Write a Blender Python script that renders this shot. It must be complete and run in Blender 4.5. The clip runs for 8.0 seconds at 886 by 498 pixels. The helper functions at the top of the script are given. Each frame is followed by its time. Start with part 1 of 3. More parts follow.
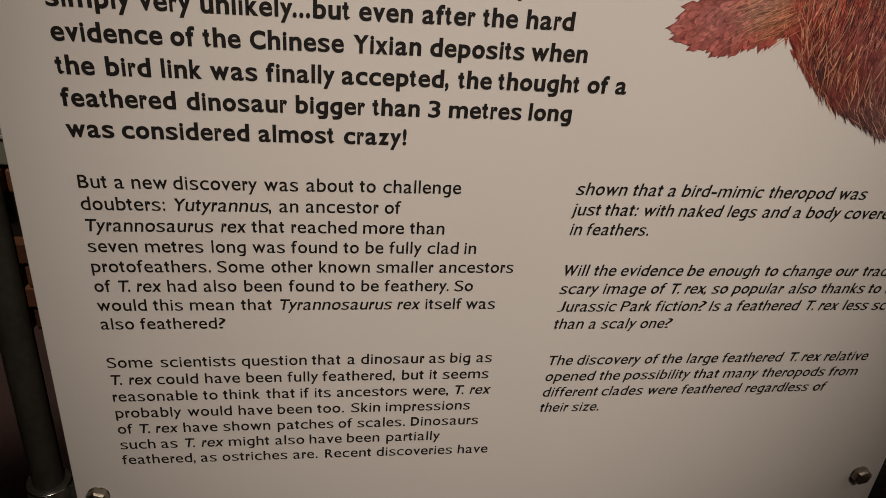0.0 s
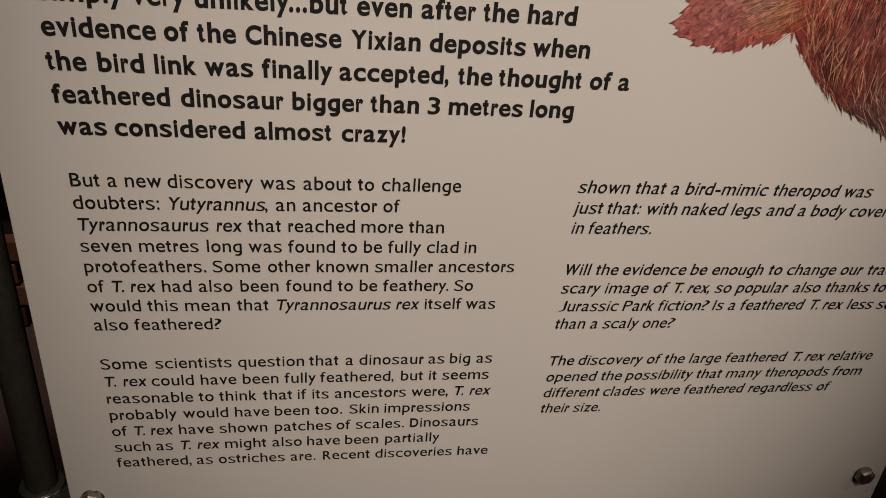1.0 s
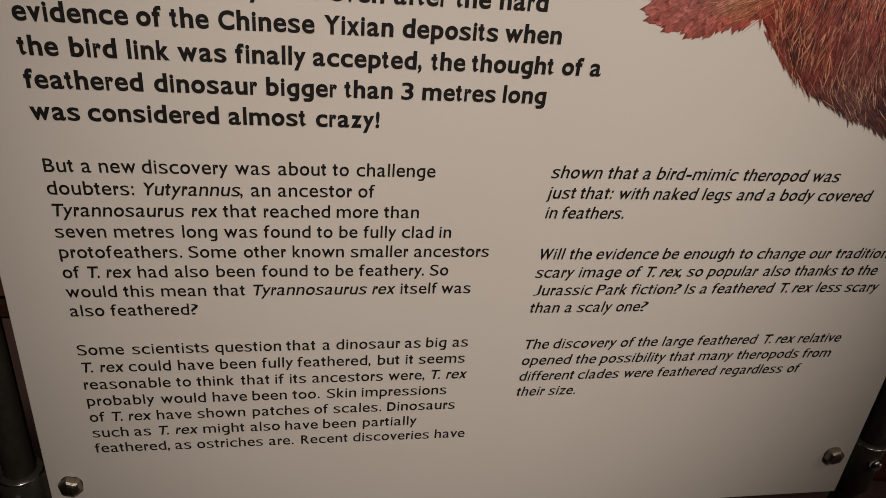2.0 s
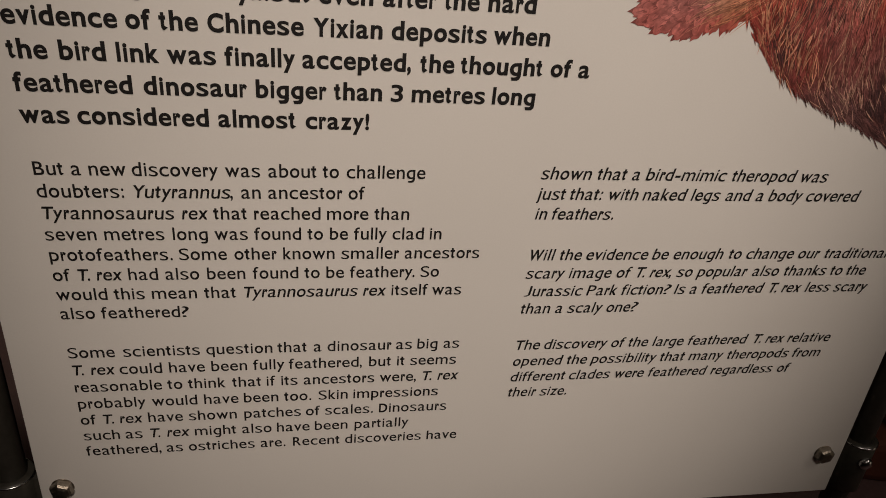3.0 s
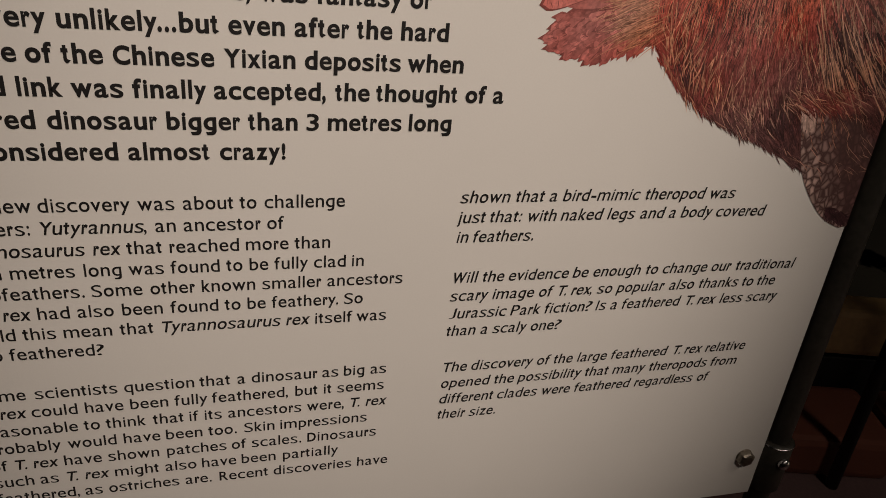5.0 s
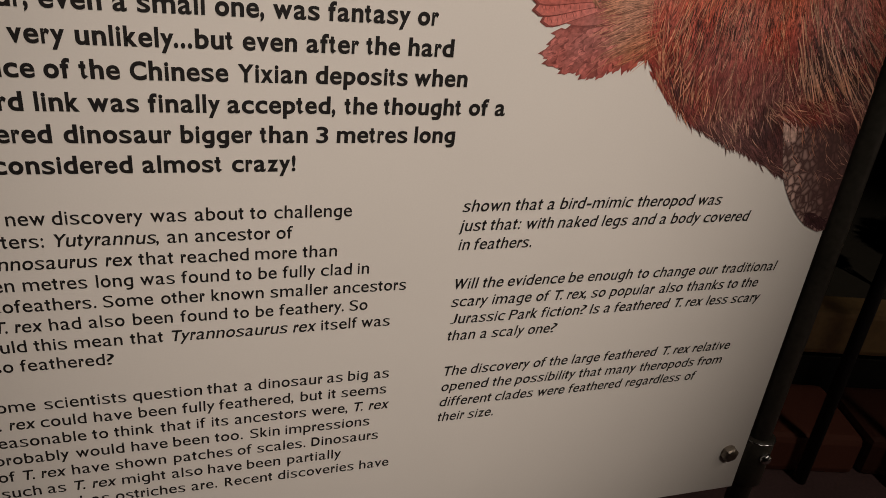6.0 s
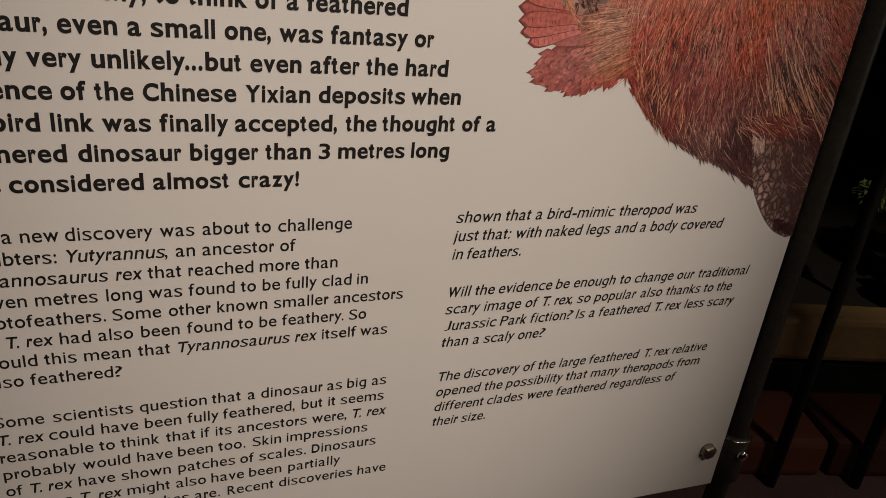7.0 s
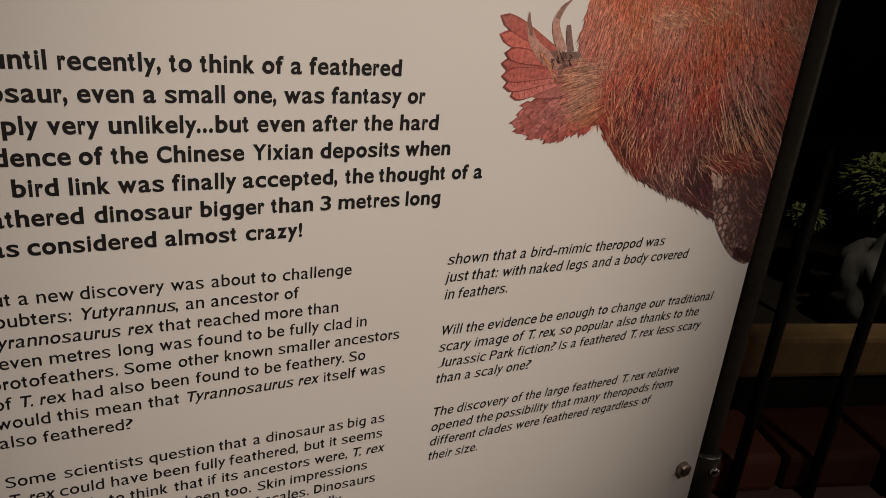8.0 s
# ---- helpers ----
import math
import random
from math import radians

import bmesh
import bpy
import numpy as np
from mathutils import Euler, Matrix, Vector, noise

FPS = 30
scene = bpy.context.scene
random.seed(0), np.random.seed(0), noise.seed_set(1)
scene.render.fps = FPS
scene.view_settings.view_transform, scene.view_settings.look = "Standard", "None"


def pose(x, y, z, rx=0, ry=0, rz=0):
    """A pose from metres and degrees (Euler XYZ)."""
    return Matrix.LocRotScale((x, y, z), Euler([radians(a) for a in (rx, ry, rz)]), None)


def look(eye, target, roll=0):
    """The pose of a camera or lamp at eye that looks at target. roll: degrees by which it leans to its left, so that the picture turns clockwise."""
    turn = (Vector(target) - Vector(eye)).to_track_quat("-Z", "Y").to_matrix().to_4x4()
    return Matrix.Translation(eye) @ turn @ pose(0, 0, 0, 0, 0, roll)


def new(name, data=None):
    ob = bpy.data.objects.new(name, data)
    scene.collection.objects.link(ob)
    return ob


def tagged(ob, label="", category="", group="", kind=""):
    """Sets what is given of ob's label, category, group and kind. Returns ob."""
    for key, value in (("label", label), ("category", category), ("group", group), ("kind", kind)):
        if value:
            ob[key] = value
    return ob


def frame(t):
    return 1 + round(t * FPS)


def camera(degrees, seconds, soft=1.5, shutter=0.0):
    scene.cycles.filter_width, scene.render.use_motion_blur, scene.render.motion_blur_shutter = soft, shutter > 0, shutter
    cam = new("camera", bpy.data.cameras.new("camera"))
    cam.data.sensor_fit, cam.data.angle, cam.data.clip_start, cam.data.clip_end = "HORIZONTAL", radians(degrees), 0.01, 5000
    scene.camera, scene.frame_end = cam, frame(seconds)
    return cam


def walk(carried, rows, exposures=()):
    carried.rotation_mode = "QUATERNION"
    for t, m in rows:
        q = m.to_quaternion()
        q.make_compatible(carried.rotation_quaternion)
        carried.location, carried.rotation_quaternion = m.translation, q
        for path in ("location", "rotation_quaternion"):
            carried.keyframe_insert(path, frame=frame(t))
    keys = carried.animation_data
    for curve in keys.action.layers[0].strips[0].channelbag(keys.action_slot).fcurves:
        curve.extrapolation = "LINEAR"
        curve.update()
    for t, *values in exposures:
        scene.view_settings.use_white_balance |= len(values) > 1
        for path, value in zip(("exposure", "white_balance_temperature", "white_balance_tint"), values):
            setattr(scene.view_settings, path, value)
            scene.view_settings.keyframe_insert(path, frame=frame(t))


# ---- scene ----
cam = camera(60.5, 8.0, soft=0.9)
PATH = [
    (0, (-0.1253, -0.4015, 1.3530), (-0.0611, -0.0084, 1.1436), 4.69),
    (0.5, (-0.1257, -0.3985, 1.3522), (-0.0602, -0.0059, 1.1423), 4.77),
    (1, (-0.1257, -0.3939, 1.3506), (-0.0598, -0.0020, 1.1396), 4.75),
    (1.5, (-0.1248, -0.3957, 1.3493), (-0.0552, -0.0065, 1.1345), 5.01),
    (2, (-0.1202, -0.4002, 1.3503), (-0.0458, -0.0122, 1.1349), 5.16),
    (3.5, (-0.1152, -0.4027, 1.3519), (-0.0332, -0.0141, 1.1403), 5.04),
    (4, (-0.1047, -0.4039, 1.3549), (-0.0072, -0.0156, 1.1494), 5.07),
    (4.5, (-0.1043, -0.4004, 1.3566), (0.0021, -0.0145, 1.1509), 5.37),
    (6, (-0.1344, -0.4066, 1.3657), (-0.0016, -0.0265, 1.1648), 6.35),
    (6.5, (-0.1451, -0.4136, 1.3680), (-0.0038, -0.0338, 1.1722), 6.45),
    (7, (-0.1589, -0.4227, 1.3698), (-0.0071, -0.0441, 1.1799), 6.42),
    (7.5, (-0.1727, -0.4320, 1.3707), (-0.0121, -0.0540, 1.1868), 6.20),
    (8, (-0.1986, -0.4345, 1.3826), (-0.0158, -0.0591, 1.2149), 5.59),
]
walk(cam, [(t, look(eye, target, roll)) for t, eye, target, roll in PATH])

# ---- light ----
world = bpy.data.worlds.new("dim_hall")
world.use_nodes = True
world.node_tree.nodes["Background"].inputs[0].default_value = (0.9, 0.75, 0.6, 1)
world.node_tree.nodes["Background"].inputs[1].default_value = 0.009
scene.world = world


def spot(name, eye, target, watts, angle, blend, size, colour):
    lamp = bpy.data.lights.new(name, "SPOT")
    lamp.energy, lamp.spot_size, lamp.spot_blend, lamp.shadow_soft_size, lamp.color = watts, radians(angle), blend, size, colour
    ob = new(name, lamp)
    ob.matrix_world = look(eye, target)
    return ob


PANEL_LAMP, PANEL_AIM = (0.15, -1.55, 2.75), (-0.015, 0.0, 1.215)
spot("panel_spot", PANEL_LAMP, PANEL_AIM, 156, 21.2, 1.0, 0.05, (1.0, 0.845, 0.72))
spot("plant_spot", (2.2, 0.1, 2.75), (2.3, 1.25, 0.6), 42, 34, 1.0, 0.04, (1.0, 0.85, 0.62))
# added fill: lights the floor on the right and lifts the dark parts
spot("floor_fill", (1.5, -1.0, 2.75), (1.2, -0.4, 0.0), 46, 70, 0.9, 0.16, (1.0, 0.84, 0.70))
# added lamp: brightens the pale east wall that the right post reflects
spot("post_sheen_lamp", (4.0, -2.3, 2.75), (5.0, -2.45, 0.5), 340, 66, 0.8, 0.05, (1.0, 0.88, 0.74))
spot("wall_spot", (-1.0, 0.7, 2.75), (-1.25, 1.7, 0.5), 55, 40, 0.7, 0.04, (1.0, 0.86, 0.68))


# ---- materials ----
def material(name, colour, rough=0.5, metal=0.0, spread=0.15, grain=60.0, patch=6.0, bump=0.0, coat=0.0, island=False, obj=False):
    """Principled surface: colour varied at two scales, roughness varied too, fine relief."""
    m = bpy.data.materials.new(name)
    m.use_nodes = True
    t = m.node_tree
    b = t.nodes["Principled BSDF"]
    b.inputs["Metallic"].default_value = metal
    b.inputs["Coat Weight"].default_value = coat
    co = t.nodes.new("ShaderNodeTexCoord")

    def noisy(scale, detail):
        n = t.nodes.new("ShaderNodeTexNoise")
        n.inputs["Scale"].default_value, n.inputs["Detail"].default_value = scale, detail
        t.links.new(co.outputs["Object"], n.inputs["Vector"])
        return n.outputs["Fac"]

    def maths(op, a, c):
        n = t.nodes.new("ShaderNodeMath")
        n.operation = op
        for i, v in enumerate((a, c)):
            if isinstance(v, (int, float)):
                n.inputs[i].default_value = v
            else:
                t.links.new(v, n.inputs[i])
        return n.outputs[0]

    fine, broad = noisy(grain, 4), noisy(patch, 3)
    vary = maths("ADD", maths("MULTIPLY", fine, 0.45), maths("MULTIPLY", broad, 0.55))
    if island or obj:
        g = t.nodes.new("ShaderNodeNewGeometry" if island else "ShaderNodeObjectInfo")
        r = g.outputs["Random Per Island" if island else "Random"]
        vary = maths("ADD", maths("MULTIPLY", vary, 0.45), maths("MULTIPLY", r, 0.55))
    ramp = t.nodes.new("ShaderNodeValToRGB")
    ramp.color_ramp.elements[0].position, ramp.color_ramp.elements[1].position = 0.25, 0.75
    ramp.color_ramp.elements[0].color = (*[c * (1 - spread) for c in colour], 1)
    ramp.color_ramp.elements[1].color = (*[min(1, c * (1 + spread)) for c in colour], 1)
    t.links.new(vary, ramp.inputs[0])
    t.links.new(ramp.outputs[0], b.inputs["Base Color"])
    t.links.new(maths("ADD", maths("MULTIPLY", fine, 0.16), rough - 0.08), b.inputs["Roughness"])
    if bump:
        k = t.nodes.new("ShaderNodeBump")
        k.inputs["Strength"].default_value, k.inputs["Distance"].default_value = bump, 0.002
        t.links.new(fine, k.inputs["Height"])
        t.links.new(k.outputs[0], b.inputs["Normal"])
    return m


def plumage(name, stops, low, high, lift):
    """Printed feather colours: they run from low to high over the board's height, broken up by noise and stroke by stroke."""
    m = bpy.data.materials.new(name)
    m.use_nodes = True
    t = m.node_tree
    b = t.nodes["Principled BSDF"]
    b.inputs["Roughness"].default_value = 0.42
    geo = t.nodes.new("ShaderNodeNewGeometry")
    sep = t.nodes.new("ShaderNodeSeparateXYZ")
    t.links.new(geo.outputs["Position"], sep.inputs[0])
    mp = t.nodes.new("ShaderNodeMapRange")
    mp.inputs["From Min"].default_value, mp.inputs["From Max"].default_value = low, high
    t.links.new(sep.outputs["Z"], mp.inputs["Value"])
    n = t.nodes.new("ShaderNodeTexNoise")
    n.inputs["Scale"].default_value, n.inputs["Detail"].default_value = 28, 5
    t.links.new(geo.outputs["Position"], n.inputs["Vector"])
    add = t.nodes.new("ShaderNodeMath")
    add.operation = "MULTIPLY_ADD"
    add.inputs[1].default_value = 0.5
    t.links.new(n.outputs["Fac"], add.inputs[0])
    t.links.new(mp.outputs[0], add.inputs[2])
    sub = t.nodes.new("ShaderNodeMath")
    sub.operation = "SUBTRACT"
    sub.inputs[1].default_value = 0.25
    t.links.new(add.outputs[0], sub.inputs[0])
    ramp = t.nodes.new("ShaderNodeValToRGB")
    while len(ramp.color_ramp.elements) < len(stops):
        ramp.color_ramp.elements.new(0.5)
    for e, (p, c) in zip(ramp.color_ramp.elements, stops):
        e.position, e.color = p, (*c, 1)
    t.links.new(sub.outputs[0], ramp.inputs[0])
    hsv = t.nodes.new("ShaderNodeHueSaturation")
    t.links.new(ramp.outputs[0], hsv.inputs["Color"])
    val = t.nodes.new("ShaderNodeMapRange")
    val.inputs["To Min"].default_value, val.inputs["To Max"].default_value = 1 - lift, 1 + lift
    t.links.new(geo.outputs["Random Per Island"], val.inputs["Value"])
    t.links.new(val.outputs[0], hsv.inputs["Value"])
    dull = t.nodes.new("ShaderNodeTexNoise")
    dull.inputs["Scale"].default_value, dull.inputs["Detail"].default_value = 17, 3
    t.links.new(geo.outputs["Position"], dull.inputs["Vector"])
    strong = t.nodes.new("ShaderNodeMapRange")
    strong.inputs["From Min"].default_value, strong.inputs["From Max"].default_value = 0.35, 0.62
    strong.inputs["To Min"].default_value, strong.inputs["To Max"].default_value = 0.86, 1.10
    t.links.new(dull.outputs["Fac"], strong.inputs["Value"])
    t.links.new(strong.outputs[0], hsv.inputs["Saturation"])
    grain = t.nodes.new("ShaderNodeTexNoise")
    grain.inputs["Scale"].default_value, grain.inputs["Detail"].default_value = 420, 3
    t.links.new(geo.outputs["Position"], grain.inputs["Vector"])
    fleck = t.nodes.new("ShaderNodeMapRange")
    fleck.inputs["From Min"].default_value, fleck.inputs["From Max"].default_value = 0.3, 0.7
    fleck.inputs["To Min"].default_value, fleck.inputs["To Max"].default_value = 0.72, 1.22
    t.links.new(grain.outputs["Fac"], fleck.inputs["Value"])
    tone = t.nodes.new("ShaderNodeHueSaturation")
    t.links.new(fleck.outputs[0], tone.inputs["Value"])
    t.links.new(hsv.outputs[0], tone.inputs["Color"])
    t.links.new(tone.outputs[0], b.inputs["Base Color"])
    return m


WHITE = material("white_laminate", (0.78, 0.755, 0.72), rough=0.46, spread=0.035, grain=900, patch=9, bump=0.02)
INK = material("black_print", (0.008, 0.0065, 0.0065), rough=0.58, spread=0.2, grain=400)
BLACK_STEEL = material("black_painted_steel", (0.050, 0.046, 0.038), rough=0.39, spread=0.5, grain=220, patch=14, bump=0.05)
DULL_BLACK = material("dull_black_steel", (0.012, 0.011, 0.011), rough=0.6, spread=0.3)
CHROME = material("tarnished_steel", (0.30, 0.265, 0.22), rough=0.42, metal=1.0, spread=0.4, grain=420, patch=90, bump=0.3)
BRIGHT = material("bright_zinc", (0.72, 0.72, 0.72), rough=0.24, metal=1.0, spread=0.2, grain=500, patch=120)
DARK_WALL = material("dark_painted_wall", (0.12, 0.095, 0.085), rough=0.8, spread=0.3, grain=40, patch=2, bump=0.2)
# pale only so that the unseen east wall acts as a reflector
PALE_WALL = material("pale_reflector_wall", (0.50, 0.46, 0.40), rough=0.8, spread=0.08, grain=40, patch=2, bump=0.15)
CARPET = material("dark_red_brown_floor", (0.12, 0.07, 0.07), rough=0.75, spread=0.35, grain=120, patch=4, bump=0.4)
TIMBER = material("tan_timber", (0.36, 0.23, 0.11), rough=0.6, spread=0.3, grain=50, patch=5, bump=0.2)
REDWOOD = material("red_brown_timber", (0.11, 0.036, 0.022), rough=0.6, spread=0.35, grain=50, patch=5, bump=0.2, obj=True)
PALE = material("pale_grey_green_panel", (0.50, 0.52, 0.45), rough=0.55, spread=0.06, grain=30, patch=4)
LEAF = material("green_leaf", (0.19, 0.24, 0.075), rough=0.5, spread=0.5, grain=60, patch=10, island=True)
ROCK = material("pale_rock", (0.15, 0.155, 0.165), rough=0.85, spread=0.3, grain=60, patch=12, bump=0.6)
SOIL = material("dark_soil", (0.02, 0.017, 0.014), rough=0.95, spread=0.4, grain=80, bump=0.6)
# the wide spread paints lit and unlit bricks into the colour
BRICK = material("terracotta_brick", (0.21, 0.085, 0.045), rough=0.8, spread=0.85, grain=70, patch=9, bump=0.5, obj=True)
MORTAR = material("dark_mortar", (0.035, 0.028, 0.024), rough=0.95, spread=0.2)


# ---- building ----
U, ORIGIN = 0.085, 1.12        # one layout unit of the board, and the height of its layout's zero


def board_xyz(x, z, y=0.0):
    return Vector(((x - 3.1) * U, y, ORIGIN + z * U))


def part(name, bm, mat, parent=None, label="", smooth=False):
    me = bpy.data.meshes.new(name)
    bm.normal_update()
    bm.to_mesh(me)
    bm.free()
    if smooth:
        for p in me.polygons:
            p.use_smooth = True
    me.materials.append(mat)
    ob = new(name, me)
    ob.parent = parent
    if label:
        ob["label"] = label
    return ob


def thing(name, label, category, group="", kind=""):
    return tagged(new(name), label, category, group, kind)


def box(bm, lo, hi, bevel=0.0, m=None):
    made = bmesh.ops.create_cube(bm, size=1)["verts"]
    for v in made:
        v.co = Vector(lo[i] + (v.co[i] + 0.5) * (hi[i] - lo[i]) for i in range(3))
    if m is not None:
        bmesh.ops.transform(bm, matrix=m, verts=made)
    if bevel:
        edges = list({e for v in made for e in v.link_edges})
        bmesh.ops.bevel(bm, geom=edges, offset=bevel, segments=2, affect="EDGES", profile=0.6)


def lathe(bm, rings, m, sides=28, cap=True):
    """Rings of (radius, height) about the z axis, moved by m."""
    last = None
    for r, h in rings:
        ring = [bm.verts.new(m @ Vector((r * math.cos(a), r * math.sin(a), h))) for a in (2 * math.pi * k / sides for k in range(sides))]
        if last:
            for k in range(sides):
                bm.faces.new((last[k], last[(k + 1) % sides], ring[(k + 1) % sides], ring[k]))
        elif cap:
            bm.faces.new(ring[::-1])
        last = ring
    if cap:
        bm.faces.new(last)


# ---- the hall ----
def slab(name, lo, hi, mat, label, category):
    bm = bmesh.new()
    box(bm, lo, hi)
    return tagged(part(name, bm, mat), label, category, kind="structure")


slab("floor", (-4, -4, -0.1), (5, 4, 0), CARPET, "dark reddish-brown floor of a dim exhibition hall", "floor")
slab("ceiling", (-4, -4, 3.0), (5, 4, 3.1), DARK_WALL, "black-painted ceiling of the dim hall", "ceiling")
slab("wall_north", (-4, 4, 0), (5, 4.15, 3.0), DARK_WALL, "dark painted wall at the back of the hall", "wall")
slab("wall_south", (-4, -4.15, 0), (5, -4, 3.0), DARK_WALL, "dark painted wall of the hall", "wall")
slab("wall_west", (-4.15, -4, 0), (-4, 4, 3.0), DARK_WALL, "dark painted wall of the hall", "wall")
# unseen wall, kept pale to put a streak on the right post
slab("wall_east", (5, -4, 0), (5.15, 4, 3.0), PALE_WALL, "pale unseen wall, added to reflect as a sheen on the post", "wall")

# ---- the information stand ----
LEFT, RIGHT, BOTTOM, TOP = -0.390, 6.695, -2.624, 7.40
stand = thing("information_stand", "white printed information board bolted between black steel posts", "information board")

bm = bmesh.new()
a, c = board_xyz(LEFT, BOTTOM), board_xyz(RIGHT, TOP)
box(bm, (a.x, 0.0, a.z), (c.x, 0.005, c.z), bevel=0.0006)
board = part("board", bm, WHITE, stand, "white laminate board with black text")

# text: every glyph comes from the built-in font and is fitted to the widths of a plain grotesque
WIDTHS = dict(zip("abcdefghijklmnopqrstuvwxyz", (1114, 1149, 1072, 1155, 1085, 711, 1149, 1128, 497, 489, 1038, 497, 1795, 1130, 1168, 1149, 1164, 693, 1057, 669, 1129, 992, 1538, 1015, 969, 1015)))
WIDTHS.update(zip("ABCDEFGHIJKLMNOPRSTUVWY", (1336, 1275, 1333, 1343, 1164, 1132, 1395, 1460, 557, 1130, 1284, 1102, 1788, 1460, 1408, 1292, 1261, 1215, 1222, 1328, 1303, 1817, 1230)))
WIDTHS.update(zip(" .,:?!-3", (560, 539, 402, 496, 967, 527, 860, 1150)))
STEM = 140
BEARINGS = {"a": (108, 106), "b": (STEM, 92), "c": (92, 84), "d": (92, STEM), "e": (92, 80), "f": (40, 20), "g": (96, STEM), "j": (-30, 130), "k": (STEM, 16),
            "o": (92, 92), "p": (STEM, 92), "q": (92, STEM), "r": (STEM, 25), "s": (100, 95), "t": (10, 55), "v": (30, 30), "w": (43, 40), "x": (30, 30),
            "y": (20, 20), "z": (88, 80), "i": (150, 150), "l": (156, 156), "T": (50, 50), "C": (118, 110), "S": (95, 95), "J": (230, 150), "Y": (15, 15), "W": (60, 60),
            "P": (168, 90), "R": (168, 50), "D": (168, 118), "B": (168, 100), "I": (190, 190), ".": (150, 180), ",": (30, 120), ":": (140, 150), "?": (75, 80),
            "!": (160, 150), "-": (25, 25), "3": (95, 110)}


def glyphs(stem, cut):
    """Glyph meshes in em units, with the x-height, cap height and stem width of the printed face. cut: what is left of the side bearings."""
    curve = bpy.data.curves.new("glyph", "FONT")
    curve.resolution_u = 5
    ob = new("glyph", curve)

    def drawn(ch, offset):
        curve.body, curve.offset = ch, offset
        bpy.context.view_layer.update()
        me = bpy.data.meshes.new_from_object(ob.evaluated_get(bpy.context.evaluated_depsgraph_get()))
        got = np.array([v.co[:2] for v in me.vertices]), [tuple(p.vertices) for p in me.polygons]
        bpy.data.meshes.remove(me)
        return got

    def join(*pieces):
        verts, faces = [], []
        for co, polys in pieces:
            faces += [tuple(len(verts) + i for i in p) for p in polys]
            verts += co.tolist()
        return np.array(verts), faces

    def shaped(ch, w):
        """The glyph; g and t are put together from other letters, as the printed face has them."""
        if ch == "g":
            bowl, hook = drawn("q", w), drawn("J", w)
            bowl[0][:, 1] = np.maximum(bowl[0][:, 1], -0.009 - w)
            co = hook[0]
            stem_left = co[:, 0].max() - 0.098 - 2 * w
            co[:, 0] = np.where(co[:, 0] < stem_left, stem_left - (stem_left - co[:, 0]) * 1.65, co[:, 0]) + bowl[0][:, 0].max() - co[:, 0].max()
            co[:, 1] = np.minimum(co[:, 1], -0.009 - w)
            return join(bowl, hook)
        if ch == "t":
            co, faces = drawn("j", w)
            faces = [p for p in faces if min(co[i, 1] for i in p) < 0.47 + w]
            used = sorted({i for p in faces for i in p})
            faces = [tuple(used.index(i) for i in p) for p in faces]
            co = co[used]
            stem_left = co[:, 0].max() - 0.089 - 2 * w
            co[:, 0] = np.where(co[:, 0] < stem_left, stem_left - (stem_left - co[:, 0]) * 1.7, co[:, 0])
            co[:, 0] = -co[:, 0]
            co[:, 1] = np.interp(co[:, 1], (-0.23 - w, -0.08, 0.449 + w), (-0.009 - w, 0.14, 0.60 + w))
            bar, bar_faces = drawn("-", 0.0)
            lo, hi = bar.min(0), bar.max(0)
            left = co[:, 0].min()
            right = left + 0.089 + 2 * w
            arms = [(np.array((x0, 0.458 - 0.075 - w)) + (bar - lo) / (hi - lo) * np.array((x1 - x0, 0.075 + 2 * w)), bar_faces) for x0, x1 in ((left - 0.085, left), (right, left + 0.225))]
            return join((co, faces), *arms)
        return drawn(ch, w)

    out = {}
    for ch in WIDTHS:
        if ch == " ":
            continue
        lsb, rsb = BEARINGS.get(ch, (STEM, STEM))
        left, right = lsb * cut / 2048, (WIDTHS[ch] - rsb * cut) / 2048
        if ch == "-":
            left, right = 0.06, 0.37
        thin = shaped(ch, 0.0)[0]
        own = thin[:, 0].max() - thin[:, 0].min()
        weight = 0.0
        for _ in range(3):
            weight = max(-0.012, min(0.036, 0.5 * (stem * (own + 2 * weight) / (right - left) - 0.089)))
        if ch in ".,:il!I-":
            weight = 0.5 * (stem - 0.089)
        if ch in "aesR3B":
            weight = min(weight, 0.021)
        if ch == "?" and stem < 0.13:
            weight = -0.004
        co, faces = shaped(ch, weight)
        lo, hi = co[:, 0].min(), co[:, 0].max()
        co[:, 0] = left + (co[:, 0] - lo) / (hi - lo) * (right - left)
        base, mid, tall = -weight, 0.458 + weight, 0.682 + weight
        if ch.islower():
            co[:, 1] = np.interp(co[:, 1], (base - 0.22, base, mid, tall), (-0.208, 0, 0.535, 0.745 if ch != "t" else 0.72))
        elif ch in ".,:-":
            co[:, 1] = (co[:, 1] - base) * 1.1
        else:
            low = co[:, 1].min() if ch in "J?!" else base
            co[:, 1] = (co[:, 1] - low) * 0.711 / (co[:, 1].max() - low)
        out[ch] = (co, faces)
    bpy.data.objects.remove(ob)
    bpy.data.curves.remove(curve)
    return out


REGULAR, BOLD = glyphs(0.111, 0.90), glyphs(0.155, 0.68)


KERN = {"T.": -180, "y.": -130, "..": -40, "Ty": -70, "r.": -90, "Yu": -60}


